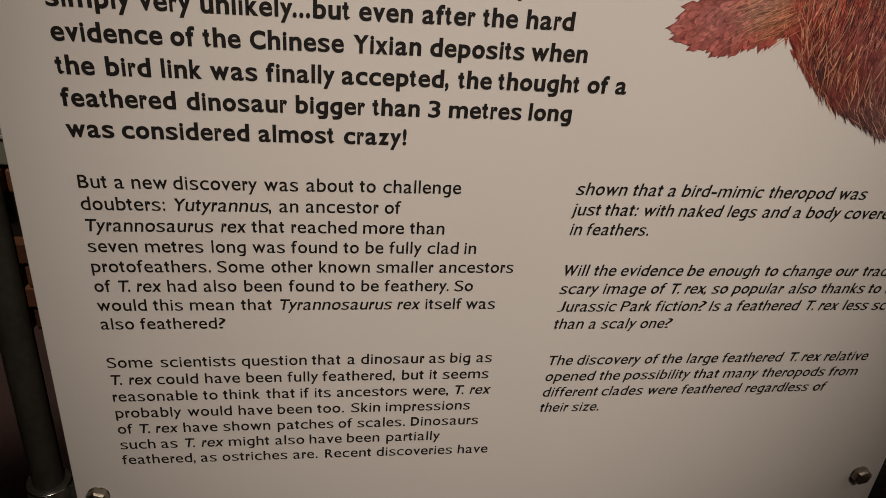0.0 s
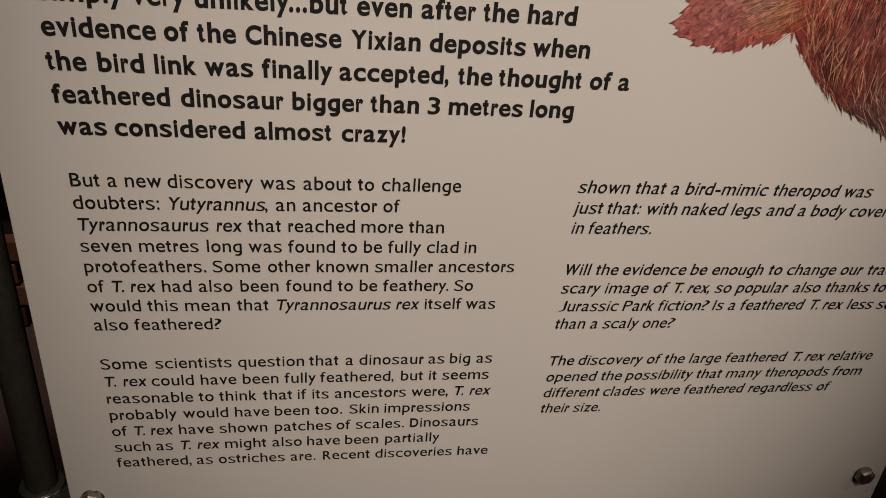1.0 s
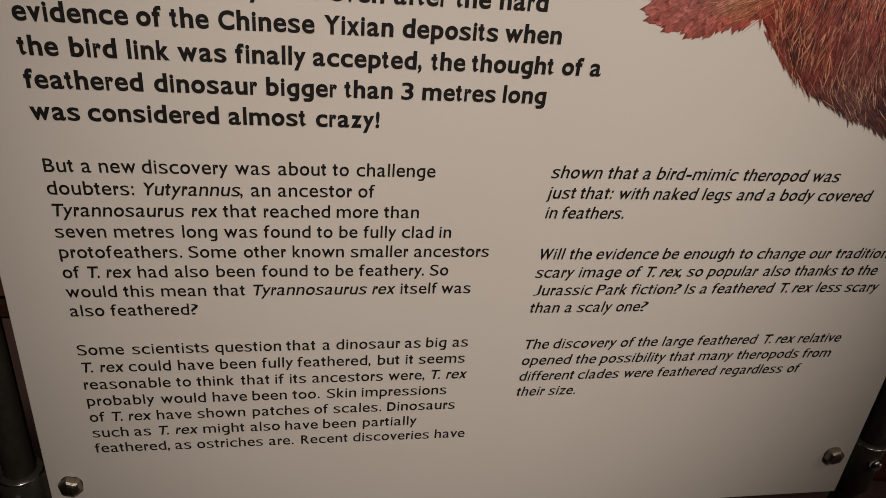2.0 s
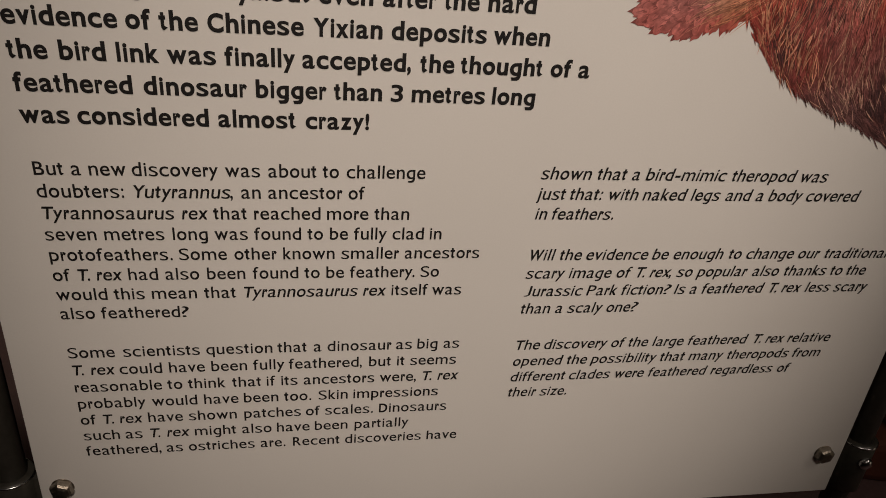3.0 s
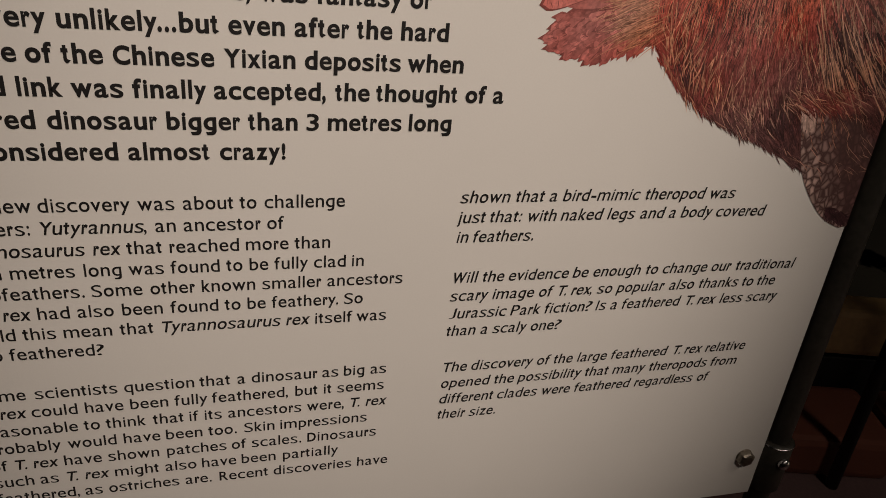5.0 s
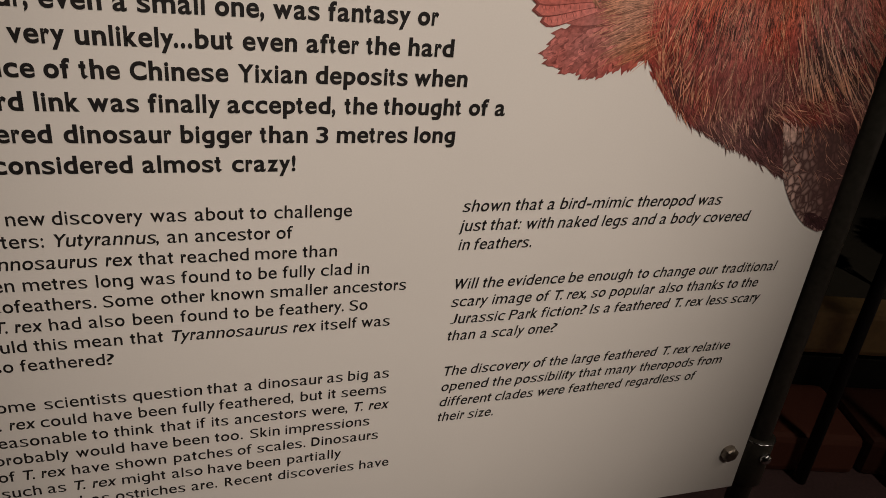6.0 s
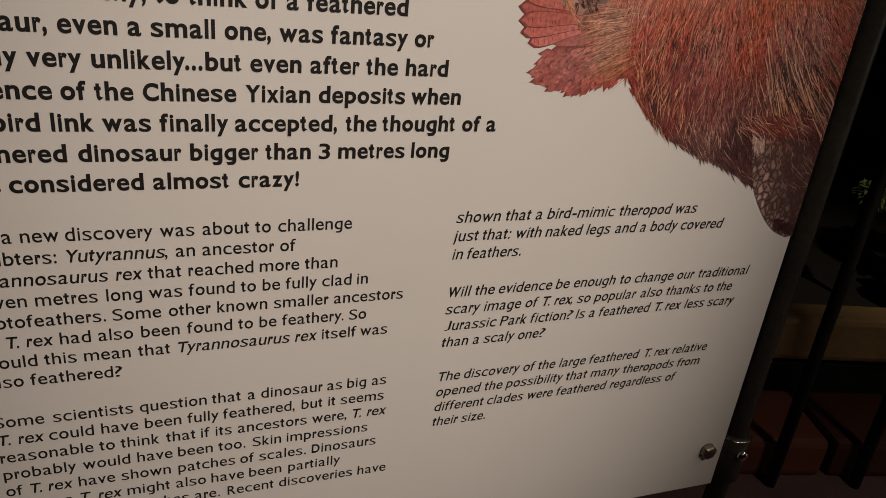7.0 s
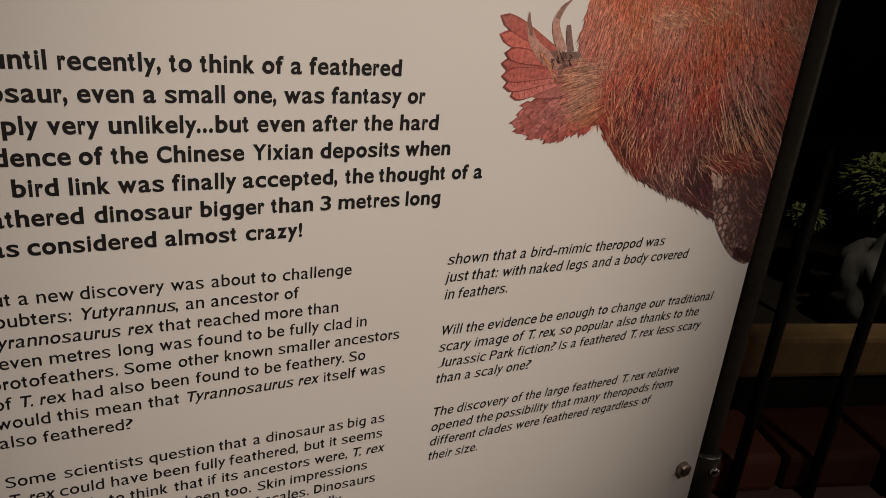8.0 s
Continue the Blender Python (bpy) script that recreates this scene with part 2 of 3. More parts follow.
def text_line(text, x, z, end, em, face=REGULAR, lean=0.0, layer=0.0003):
    """One printed line from x to end. Underscores switch a slant on and off, carets a weaker one; < and > close up or open the text by a twentieth of an em."""
    pens, pen, slant = [], 0.0, {"_": 0.0, "^": 0.0}
    plain = "".join(ch for ch in text if ch not in "_^<>")
    n = 0
    for ch in text:
        if ch in slant:
            slant[ch] = {"_": 0.175, "^": 0.13}[ch] - slant[ch]
            continue
        if ch in "<>":
            pen += 0.05 if ch == ">" else -0.05
            continue
        now = slant["_"] + slant["^"]
        pens.append((ch, pen + (0.018 if now else 0.0), lean + (now if lean == 0 else 0.4 * now)))
        pen += (WIDTHS[ch] * (0.975 if now else 1.0) + KERN.get(plain[n:n + 2], 0)) / 2048
        n += 1
    k, verts, faces = (end - x) / pen, [], []
    for ch, at, tilt in pens:
        if ch != " ":
            co, polys = face[ch]
            first = len(verts)
            verts += [board_xyz(x + (at + u) * k + (v - 0.03) * em * tilt, z + v * em, -layer) for u, v in co]
            faces += [tuple(first + i for i in p) for p in polys]
    me = bpy.data.meshes.new("text_line")
    me.from_pydata(verts, [], faces)
    me.materials.append(INK)
    ob = new("text_line", me)
    ob.parent = board
    return ob


HEADING = (("until recently, to think of a feathered", 0.238, 2.796), ("dinosaur, even a small one, was fantasy or", -0.012, 2.990), ("simply very unlikely...but even after the hard", -0.012, 3.120),
           ("evidence< of the Chinese> Yixian deposits< when", -0.012, 3.238), ("the> bird link was finally< accepted,> the< thought of a", -0.012, 3.537),
           ("feathered> dinosaur bigger than 3 metres< long", -0.012, 3.193), ("was< considered almost> crazy!", -0.012, 2.103))
for n, (text, x, end) in enumerate(HEADING):
    text_line(text, x, 2.181 - 0.1973 * n, end, 0.1585, BOLD)

# paragraphs: the height of the first line, the leading, and each line with its end
LEFT_COLUMN = ((0.655, (("But a new< discovery> was> about to> challenge", 2.494), ("doubters: _Yutyrannus_,> an ancestor of", 2.084), ("^Tyrannosaurus> rex^> that reached< more than", 2.404),
                        ("seven metres> long was found to be fully clad< in", 2.645), ("protofeathers.< Some> other known smaller ancestors", 2.935),
                        ("of ^T.< rex^> had also> been> found to be feathery.< So", 2.648), ("would this mean> that _Tyrannosaurus rex_> itself< was", 2.830), ("also feathered?", 0.866))),
               (-0.771, (("Some>> scientists question< that> a dinosaur< as< big as", 2.858), ("^T. rex^ could have been fully< feathered,> but it seems", 2.847),
                         ("reasonable to think>> that< if its ancestors were,< _T. rex_", 2.863), ("probably> would have< been too.> Skin< impressions", 2.726),
                         ("of ^T.< rex^> have shown> patches< of scales.< Dinosaurs", 2.808), ("such< as _T. rex_> might also< have< been> partially", 2.500),
                         ("feathered,< as ostriches are.> Recent discoveries have", 2.917))))
for z, lines in LEFT_COLUMN:
    for n, (text, end) in enumerate(lines):
        text_line(text, -0.001, z - 0.15574 * n, end, 0.1285)

RIGHT_COLUMN = ((0.663, (("shown that a bird-mimic> theropod was", 5.539), ("just< that: with< naked legs> and a body covered", 5.857), ("in< feathers.", 3.913))),
                (0.007, (("Will the< evidence< be enough> to change our>> traditional", 6.309), ("scary image of _T.< rex_, so popular>> also> thanks to the", 6.171),
                         ("Jurassic< Park fiction?< Is a feathered> _T.< rex_>> less scary", 6.236), ("than a scaly one?", 4.259))),
                (-0.811, (("The< discovery of the large feathered>> _T.< rex_> relative", 6.085), ("opened the< possibility that many> theropods from", 6.046),
                          ("different< clades were feathered> regardless> of", 5.794), ("their size.", 3.818))))
for z, lines in RIGHT_COLUMN:
    for n, (text, end) in enumerate(lines):
        text_line(text, 3.301, z - 0.1578 * n, end, 0.1300, lean=0.165)


# the printed picture: a plumed form in reds and browns, laid down stroke by stroke
def picture_xyz(x, z, y=0.0):
    """From the picture's own layout to its place on the board."""
    return board_xyz(0.020 + 1.0072 * x - 0.0067 * z, 0.008 + 1.0117 * z - 0.0007 * x, y)


EDGE_X = 6.634        # where the board's edge cuts the picture off
picture = new("printed_picture")
picture.parent = stand
picture["label"] = "printed picture of reddish-brown plumage"
PLUME = plumage("plumage_print", ((0.0, (0.095, 0.042, 0.042)), (0.32, (0.165, 0.056, 0.052)), (0.52, (0.30, 0.078, 0.068)), (0.72, (0.46, 0.122, 0.096)), (1.0, (0.60, 0.205, 0.135))), 1.185, 1.34, 0.62)
PLUME_BASE = plumage("plumage_ground", ((0.0, (0.09, 0.042, 0.038)), (0.35, (0.125, 0.046, 0.041)), (0.58, (0.23, 0.076, 0.062)), (1.0, (0.36, 0.140, 0.098))), 1.185, 1.34, 0.0)
SHADE = plumage("dark_plume_print", ((0.0, (0.058, 0.024, 0.028)), (1.0, (0.105, 0.050, 0.045))), 1.19, 1.34, 0.5)
QUILL = plumage("pale_quill_print", ((0.0, (0.54, 0.27, 0.19)), (1.0, (0.63, 0.33, 0.21))), 1.19, 1.36, 0.4)
FAN = plumage("red_fan_print", ((0.0, (0.46, 0.12, 0.105)), (1.0, (0.56, 0.20, 0.17))), 1.25, 1.34, 0.35)
FAN_DARK = plumage("dark_fan_tip_print", ((0.0, (0.29, 0.075, 0.066)), (1.0, (0.36, 0.115, 0.10))), 1.25, 1.34, 0.3)
TAN = plumage("tan_down_print", ((0.0, (0.40, 0.17, 0.11)), (1.0, (0.56, 0.27, 0.17))), 1.25, 1.34, 0.6)
SCALE = plumage("pale_scale_print", ((0.0, (0.20, 0.105, 0.09)), (1.0, (0.62, 0.43, 0.37))), 1.14, 1.24, 0.35)


def spline(knots, steps=10):
    """A smooth line through the knots."""
    pts = []
    for i in range(len(knots) - 1):
        p = [Vector(knots[max(0, min(len(knots) - 1, i + k))]) for k in (-1, 0, 1, 2)]
        for s in range(steps):
            t = s / steps
            pts.append(0.5 * (2 * p[1] + (p[2] - p[0]) * t + (2 * p[0] - 5 * p[1] + 4 * p[2] - p[3]) * t * t + (3 * p[1] - p[0] - 3 * p[2] + p[3]) * t ** 3))
    return pts + [Vector(knots[-1])]


def inside(x, z, loop):
    hit = False
    for (x1, z1), (x2, z2) in zip(loop, loop[1:] + loop[:1]):
        if (z1 > z) != (z2 > z) and x < x1 + (z - z1) * (x2 - x1) / (z2 - z1):
            hit = not hit
    return hit


def sheet(name, loop, mat, layer, label=""):
    bm = bmesh.new()
    bm.faces.new([bm.verts.new(picture_xyz(p[0], p[1], -layer)) for p in loop])
    bmesh.ops.triangulate(bm, faces=bm.faces[:])
    return part(name, bm, mat, picture, label)


class Strokes:
    """Many thin tapered strokes in one mesh."""

    def __init__(self):
        self.verts, self.faces = [], []

    def add(self, x, z, angle, length, width, layer, bend=0.0, blunt=False):
        """From (x, z) along angle (degrees from straight down, towards the right), tapering to a point or, if blunt, to a round end."""
        first, n = len(self.verts), 10 if blunt else 4
        px, pz, aa = x, z, radians(angle)
        for i in range(n + 1):
            t = i / n
            half = width * 0.5 * (min(1.0, 0.5 + 0.8 * t) * math.sqrt(max(0.0, 1 - max(0.0, (t - 0.72) / 0.28) ** 2)) if blunt else (0.45, 0.72, 1.0, 0.5, 0.0)[i])
            dx, dz = math.sin(aa), -math.cos(aa)
            if i < n:
                self.verts += [picture_xyz(min(px - dz * half, EDGE_X), pz + dx * half, -layer), picture_xyz(min(px + dz * half, EDGE_X), pz - dx * half, -layer)]
            else:
                self.verts.append(picture_xyz(min(px, EDGE_X), pz, -layer))
            px, pz, aa = px + dx * length / n, pz + dz * length / n, aa + radians(bend) / n
        for i in range(n - 1):
            self.faces.append((first + 2 * i, first + 2 * i + 1, first + 2 * i + 3, first + 2 * i + 2))
        self.faces.append((first + 2 * n - 2, first + 2 * n - 1, first + 2 * n))

    def close(self, name, mat, label=""):
        me = bpy.data.meshes.new(name)
        me.from_pydata(self.verts, [], self.faces)
        me.materials.append(mat)
        ob = tagged(new(name, me), label, kind="stuff")
        ob.parent = picture
        return ob


rng = random.Random(7)
lower_edge = spline(((4.56, 1.78), (4.71, 1.56), (5.07, 1.30), (5.49, 1.13), (6.04, 0.86), (6.20, 0.80)))
left_edge = spline(((4.40, 3.50), (4.26, 2.75), (4.22, 2.35), (4.30, 2.0), (4.56, 1.78)))
BODY = [tuple(p) for p in left_edge[:-1] + lower_edge] + [(EDGE_X, 0.80), (EDGE_X, 3.50)]
sheet("plumage_ground", BODY, PLUME_BASE, 0.00014)


def comb(x, z):
    """The way the plumes lie: down, swept to the right towards the right and along the hem."""
    hem = z - float(np.interp(x, (4.56, 4.71, 5.07, 5.49, 6.04, 6.6), (1.78, 1.56, 1.30, 1.13, 0.86, 0.75)))
    sweep = np.interp(x, (4.2, 5.2, 6.0, 6.6), (-6, -4, 22, 46)) + np.interp(hem, (0.0, 0.2, 0.5), (46, 18, 0))
    return float(sweep + 16 * noise.noise((x * 3.0, z * 3.0, 0.3)))


plumes, quills = Strokes(), Strokes()
count = 0
while count < 26000:
    x, z = rng.uniform(4.15, 6.62), rng.uniform(0.75, 3.45)
    if inside(x, z, BODY):
        count += 1
        plumes.add(x, z, comb(x, z) + rng.gauss(0, 9), rng.uniform(0.05, 0.15), rng.uniform(0.004, 0.011), 0.00025 + 0.0002 * rng.random(), rng.gauss(0, 14))
for p in lower_edge[:-4]:
    for _ in range(22):
        plumes.add(p.x + rng.uniform(-0.07, 0.03), p.y + rng.uniform(0.05, 0.11), comb(p.x, p.y) + rng.gauss(4, 9), rng.uniform(0.05, 0.10), rng.uniform(0.004, 0.010), 0.00025 + 0.0002 * rng.random(), rng.gauss(0, 10))
count = 0
while count < 1550:
    x, z = rng.uniform(4.2, 6.6), rng.uniform(0.85, 3.4)
    if inside(x, z, BODY) and noise.noise((x * 2.2, z * 2.2, 5.0)) > rng.uniform(-0.5, 0.6):
        count += 1
        quills.add(x, z, comb(x, z) + rng.gauss(0, 12), rng.uniform(0.06, 0.18), rng.uniform(0.003, 0.0065), 0.00047 + 0.0001 * rng.random(), rng.gauss(0, 10))
for _ in range(75):
    x = rng.uniform(5.70, 6.55)
    z = 2.02 - 0.35 * (x - 5.7) + rng.gauss(0, 0.20)
    quills.add(x, z, 30 + 24 * (x - 5.7) + rng.gauss(0, 6), rng.uniform(0.18, 0.40), rng.uniform(0.007, 0.013), 0.0006 + 0.0001 * rng.random(), rng.gauss(0, 8))
for _ in range(120):
    p = lower_edge[rng.randrange(len(lower_edge) - 3)]
    x, z = p.x + rng.uniform(0.0, 0.22), p.y + rng.uniform(0.10, 0.36)
    if x > 5.68:
        continue
    quills.add(x, z, comb(x, z) - 8 + rng.gauss(0, 12), rng.uniform(0.08, 0.17), rng.uniform(0.005, 0.010), 0.0006 + 0.0001 * rng.random(), rng.gauss(0, 10))
shades = Strokes()
for cx, cz, sx, sz, much in ((5.05, 2.06, 0.20, 0.10, 260), (6.12, 1.78, 0.20, 0.16, 330), (6.45, 1.45, 0.12, 0.16, 220), (5.72, 1.30, 0.13, 0.09, 260), (4.80, 1.60, 0.10, 0.12, 320), (5.6, 2.2, 0.5, 0.25, 260)):
    for _ in range(much):
        x, z = rng.gauss(cx, sx), rng.gauss(cz, sz)
        if inside(x, z, BODY) and inside(x, z - 0.08, BODY):
            shades.add(x, z, comb(x, z) + rng.gauss(0, 8), rng.uniform(0.05, 0.15), rng.uniform(0.004, 0.009), 0.00040 + 0.00008 * rng.random(), rng.gauss(0, 12))
for _ in range(60):
    x = rng.uniform(5.85, 6.5)
    z = 1.90 - 0.35 * (x - 5.7) + rng.gauss(0, 0.15)
    shades.add(x, z, 32 + 24 * (x - 5.7) + rng.gauss(0, 6), rng.uniform(0.16, 0.34), rng.uniform(0.016, 0.034), 0.00049 + 0.00006 * rng.random(), 0)
for _ in range(26):
    x = rng.uniform(5.75, 6.6)
    z = 1.98 - 0.42 * (x - 5.7) + rng.gauss(0, 0.13)
    turn = 26 + 24 * (x - 5.7) + rng.gauss(0, 5)
    shades.add(x + 0.016, z - 0.01, turn, rng.uniform(0.22, 0.40), rng.uniform(0.02, 0.045), 0.00056 + 0.00003 * rng.random(), 0)
    quills.add(x, z, turn, rng.uniform(0.26, 0.46), rng.uniform(0.009, 0.016), 0.00072 + 0.00005 * rng.random(), rng.gauss(0, 5))
shades.close("dark_plume", SHADE, "dark printed strokes")
for cx, cz, much in ((5.05, 2.66, 70), (5.45, 2.72, 60), (6.45, 2.66, 40)):
    for _ in range(much):
        quills.add(rng.gauss(cx, 0.14), rng.gauss(cz, 0.05), rng.gauss(78, 14), rng.uniform(0.06, 0.15), rng.uniform(0.005, 0.011), 0.0006 + 0.0001 * rng.random(), rng.gauss(-25, 20))
plumes.close("plumage", PLUME, "red and brown printed plumes")
quills.close("pale_quill", QUILL, "pale printed quills")

# the fan of red plumes at the side, and the tan down at its root
fan, tips, down, barbs = Strokes(), Strokes(), Strokes(), Strokes()
sheet("fan_ground", [tuple(p) for p in spline(((4.56, 1.80), (4.30, 1.74), (4.02, 1.73), (3.87, 1.76), (3.80, 1.83), (3.86, 1.98), (4.10, 2.10), (4.45, 2.10)), 6)], FAN_DARK, 0.0002)
sheet("fan_ground", [tuple(p) for p in spline(((4.30, 2.05), (3.95, 2.00), (3.76, 2.05), (3.70, 2.16), (3.74, 2.28), (3.90, 2.33), (4.25, 2.33)), 6)], FAN, 0.00023)
rim = spline(((4.50, 1.75), (4.30, 1.70), (4.02, 1.665), (3.83, 1.70), (3.715, 1.80), (3.76, 1.94)), 9)
for row in range(7):
    for n, p in enumerate(rim[4:]):
        root = Vector((4.44, 2.02))
        way = (root - p).normalized()
        q = p + way * (0.125 + 0.072 * row) + Vector((rng.gauss(0, 0.008), rng.gauss(0, 0.008)))
        if (root - q).length < 0.12 or (n + row) % 2 or inside(q.x, q.y, BODY):
            continue
        turn = math.degrees(math.atan2(-way.x, way.y))
        layer = 0.00030 + 0.00003 * row + 0.00001 * rng.random()
        turn += rng.gauss(0, 10)
        long = 0.135 + 0.03 * rng.random()
        tips.add(q.x, q.y, turn, long, 0.066, layer, 6)
        fan.add(q.x, q.y, turn + 4, long - 0.030, 0.050, layer + 0.000012, 8, True)
        barbs.add(q.x + 0.008, q.y, turn + 5, long - 0.05, 0.010, layer + 0.00002, 8)
for n, (x0, z0) in enumerate(((3.67, 2.01), (3.60, 2.08), (3.575, 2.16), (3.56, 2.25), (3.58, 2.33), (3.52, 2.46), (3.51, 2.59))):
    root = Vector((4.06, 2.12 + 0.035 * n))
    way = Vector((x0, z0)) - root
    turn = math.degrees(math.atan2(way.x, -way.y))
    layer = 0.00028 + 0.00005 * (n * 3 % 7)
    tips.add(root.x, root.y, turn - 3, way.length + 0.012, 0.118, layer, 5, True)
    fan.add(root.x, root.y, turn - 3, way.length - 0.012, 0.104, layer + 0.00002, 5, True)
    for k in range(9):
        q = root + way * (0.30 + 0.072 * k)
        side = rng.choice((-1, 1))
        barbs.add(q.x + rng.gauss(0, 0.006), q.y + rng.uniform(0.0, 0.035) * side, turn + 90 * side + rng.gauss(0, 12), 0.040, 0.006, layer + 0.00004, 0)
for _ in range(430):
    t = rng.random()
    x, z = 4.47 + rng.gauss(0, 0.07) - 0.12 * t, 1.86 + 0.42 * t + rng.gauss(0, 0.03)
    down.add(x, z, -60 - 24 * t + rng.gauss(0, 8), rng.uniform(0.10, 0.34), rng.uniform(0.004, 0.009), 0.00050 + 0.0001 * rng.random(), rng.gauss(8, 10))
tips.close("fan_edge", FAN_DARK, "dark red printed plume tips")
fan.close("fan", FAN, "salmon-red printed plumes")
barbs.close("fan_barb", FAN_DARK, "fine dark printed lines")
down.close("down", TAN, "tan printed down")

# two dark hooks above the fan
HOOK = plumage("hook_print", ((0.0, (0.22, 0.105, 0.088)), (0.5, (0.46, 0.27, 0.225)), (1.0, (0.40, 0.23, 0.19))), 1.30, 1.35, 0.3)
HOOK_TIP = plumage("hook_tip_print", ((0.0, (0.16, 0.090, 0.080)), (1.0, (0.27, 0.160, 0.135))), 1.29, 1.35, 0.2)


def ribbon(name, knots, widths, mat, layer, label=""):
    """A smooth band along the knots, its width given at each."""
    line = spline(knots, 6)
    left, right = [], []
    for i, p in enumerate(line):
        way = (line[min(i + 1, len(line) - 1)] - line[max(i - 1, 0)]).normalized()
        half = 0.5 * float(np.interp(i / 6, range(len(widths)), widths)) + 0.0006
        side = Vector((-way.y, way.x)) * half
        left.append(tuple(p + side))
        right.append(tuple(p - side))
    bm = bmesh.new()
    pairs = [[bm.verts.new(picture_xyz(*q, -layer)) for q in both] for both in zip(left, right)]
    for (p, q), (u, v) in zip(pairs, pairs[1:]):
        bm.faces.new((p, q, v, u))
    return part(name, bm, mat, picture, label)


sheet("hook_ground", [tuple(p) for p in spline(((3.86, 2.42), (3.94, 2.36), (4.03, 2.37), (4.12, 2.36), (4.24, 2.36), (4.22, 2.30), (4.13, 2.25), (4.05, 2.15), (3.96, 2.26), (3.86, 2.40)), 5)], HOOK_TIP, 0.00055)
ribbon("hook", ((3.74, 2.64), (3.757, 2.53), (3.81, 2.42), (3.92, 2.32), (4.05, 2.22)), (0.0, 0.036, 0.072, 0.105, 0.07), HOOK, 0.00057, "grey-brown printed hook")
ribbon("hook_tip", ((3.745, 2.64), (3.752, 2.56), (3.785, 2.47)), (0.0, 0.032, 0.03), HOOK_TIP, 0.00060)
ribbon("hook", ((4.11, 2.75), (4.03, 2.68), (3.985, 2.58), (4.01, 2.48), (4.08, 2.36)), (0.0, 0.040, 0.060, 0.075, 0.085), HOOK, 0.00059, "grey-brown printed hook")
ribbon("hook_tip", ((4.11, 2.75), (4.035, 2.69), (3.99, 2.60)), (0.0, 0.028, 0.035), HOOK_TIP, 0.00062)
ribbon("hook", ((4.10, 2.56), (4.115, 2.48), (4.15, 2.36)), (0.03, 0.050, 0.06), HOOK_TIP, 0.00058)
tan_edge, hook_shade = Strokes(), Strokes()
for _ in range(60):
    t = rng.random()
    tan_edge.add(3.88 + 0.16 * t + rng.gauss(0, 0.008), 2.36 - 0.20 * t, 38 + rng.gauss(0, 12), rng.uniform(0.03, 0.07), 0.010, 0.00066 + 0.00004 * rng.random(), 0)
for _ in range(18):
    hook_shade.add(rng.uniform(3.98, 4.18), rng.uniform(2.28, 2.37), rng.gauss(30, 25), rng.uniform(0.03, 0.08), 0.012, 0.00063 + 0.00003 * rng.random(), 0)
tan_edge.close("hook_edge", TAN, "tan printed edge")
hook_shade.close("hook_shade", SHADE, "dark printed hook shading")

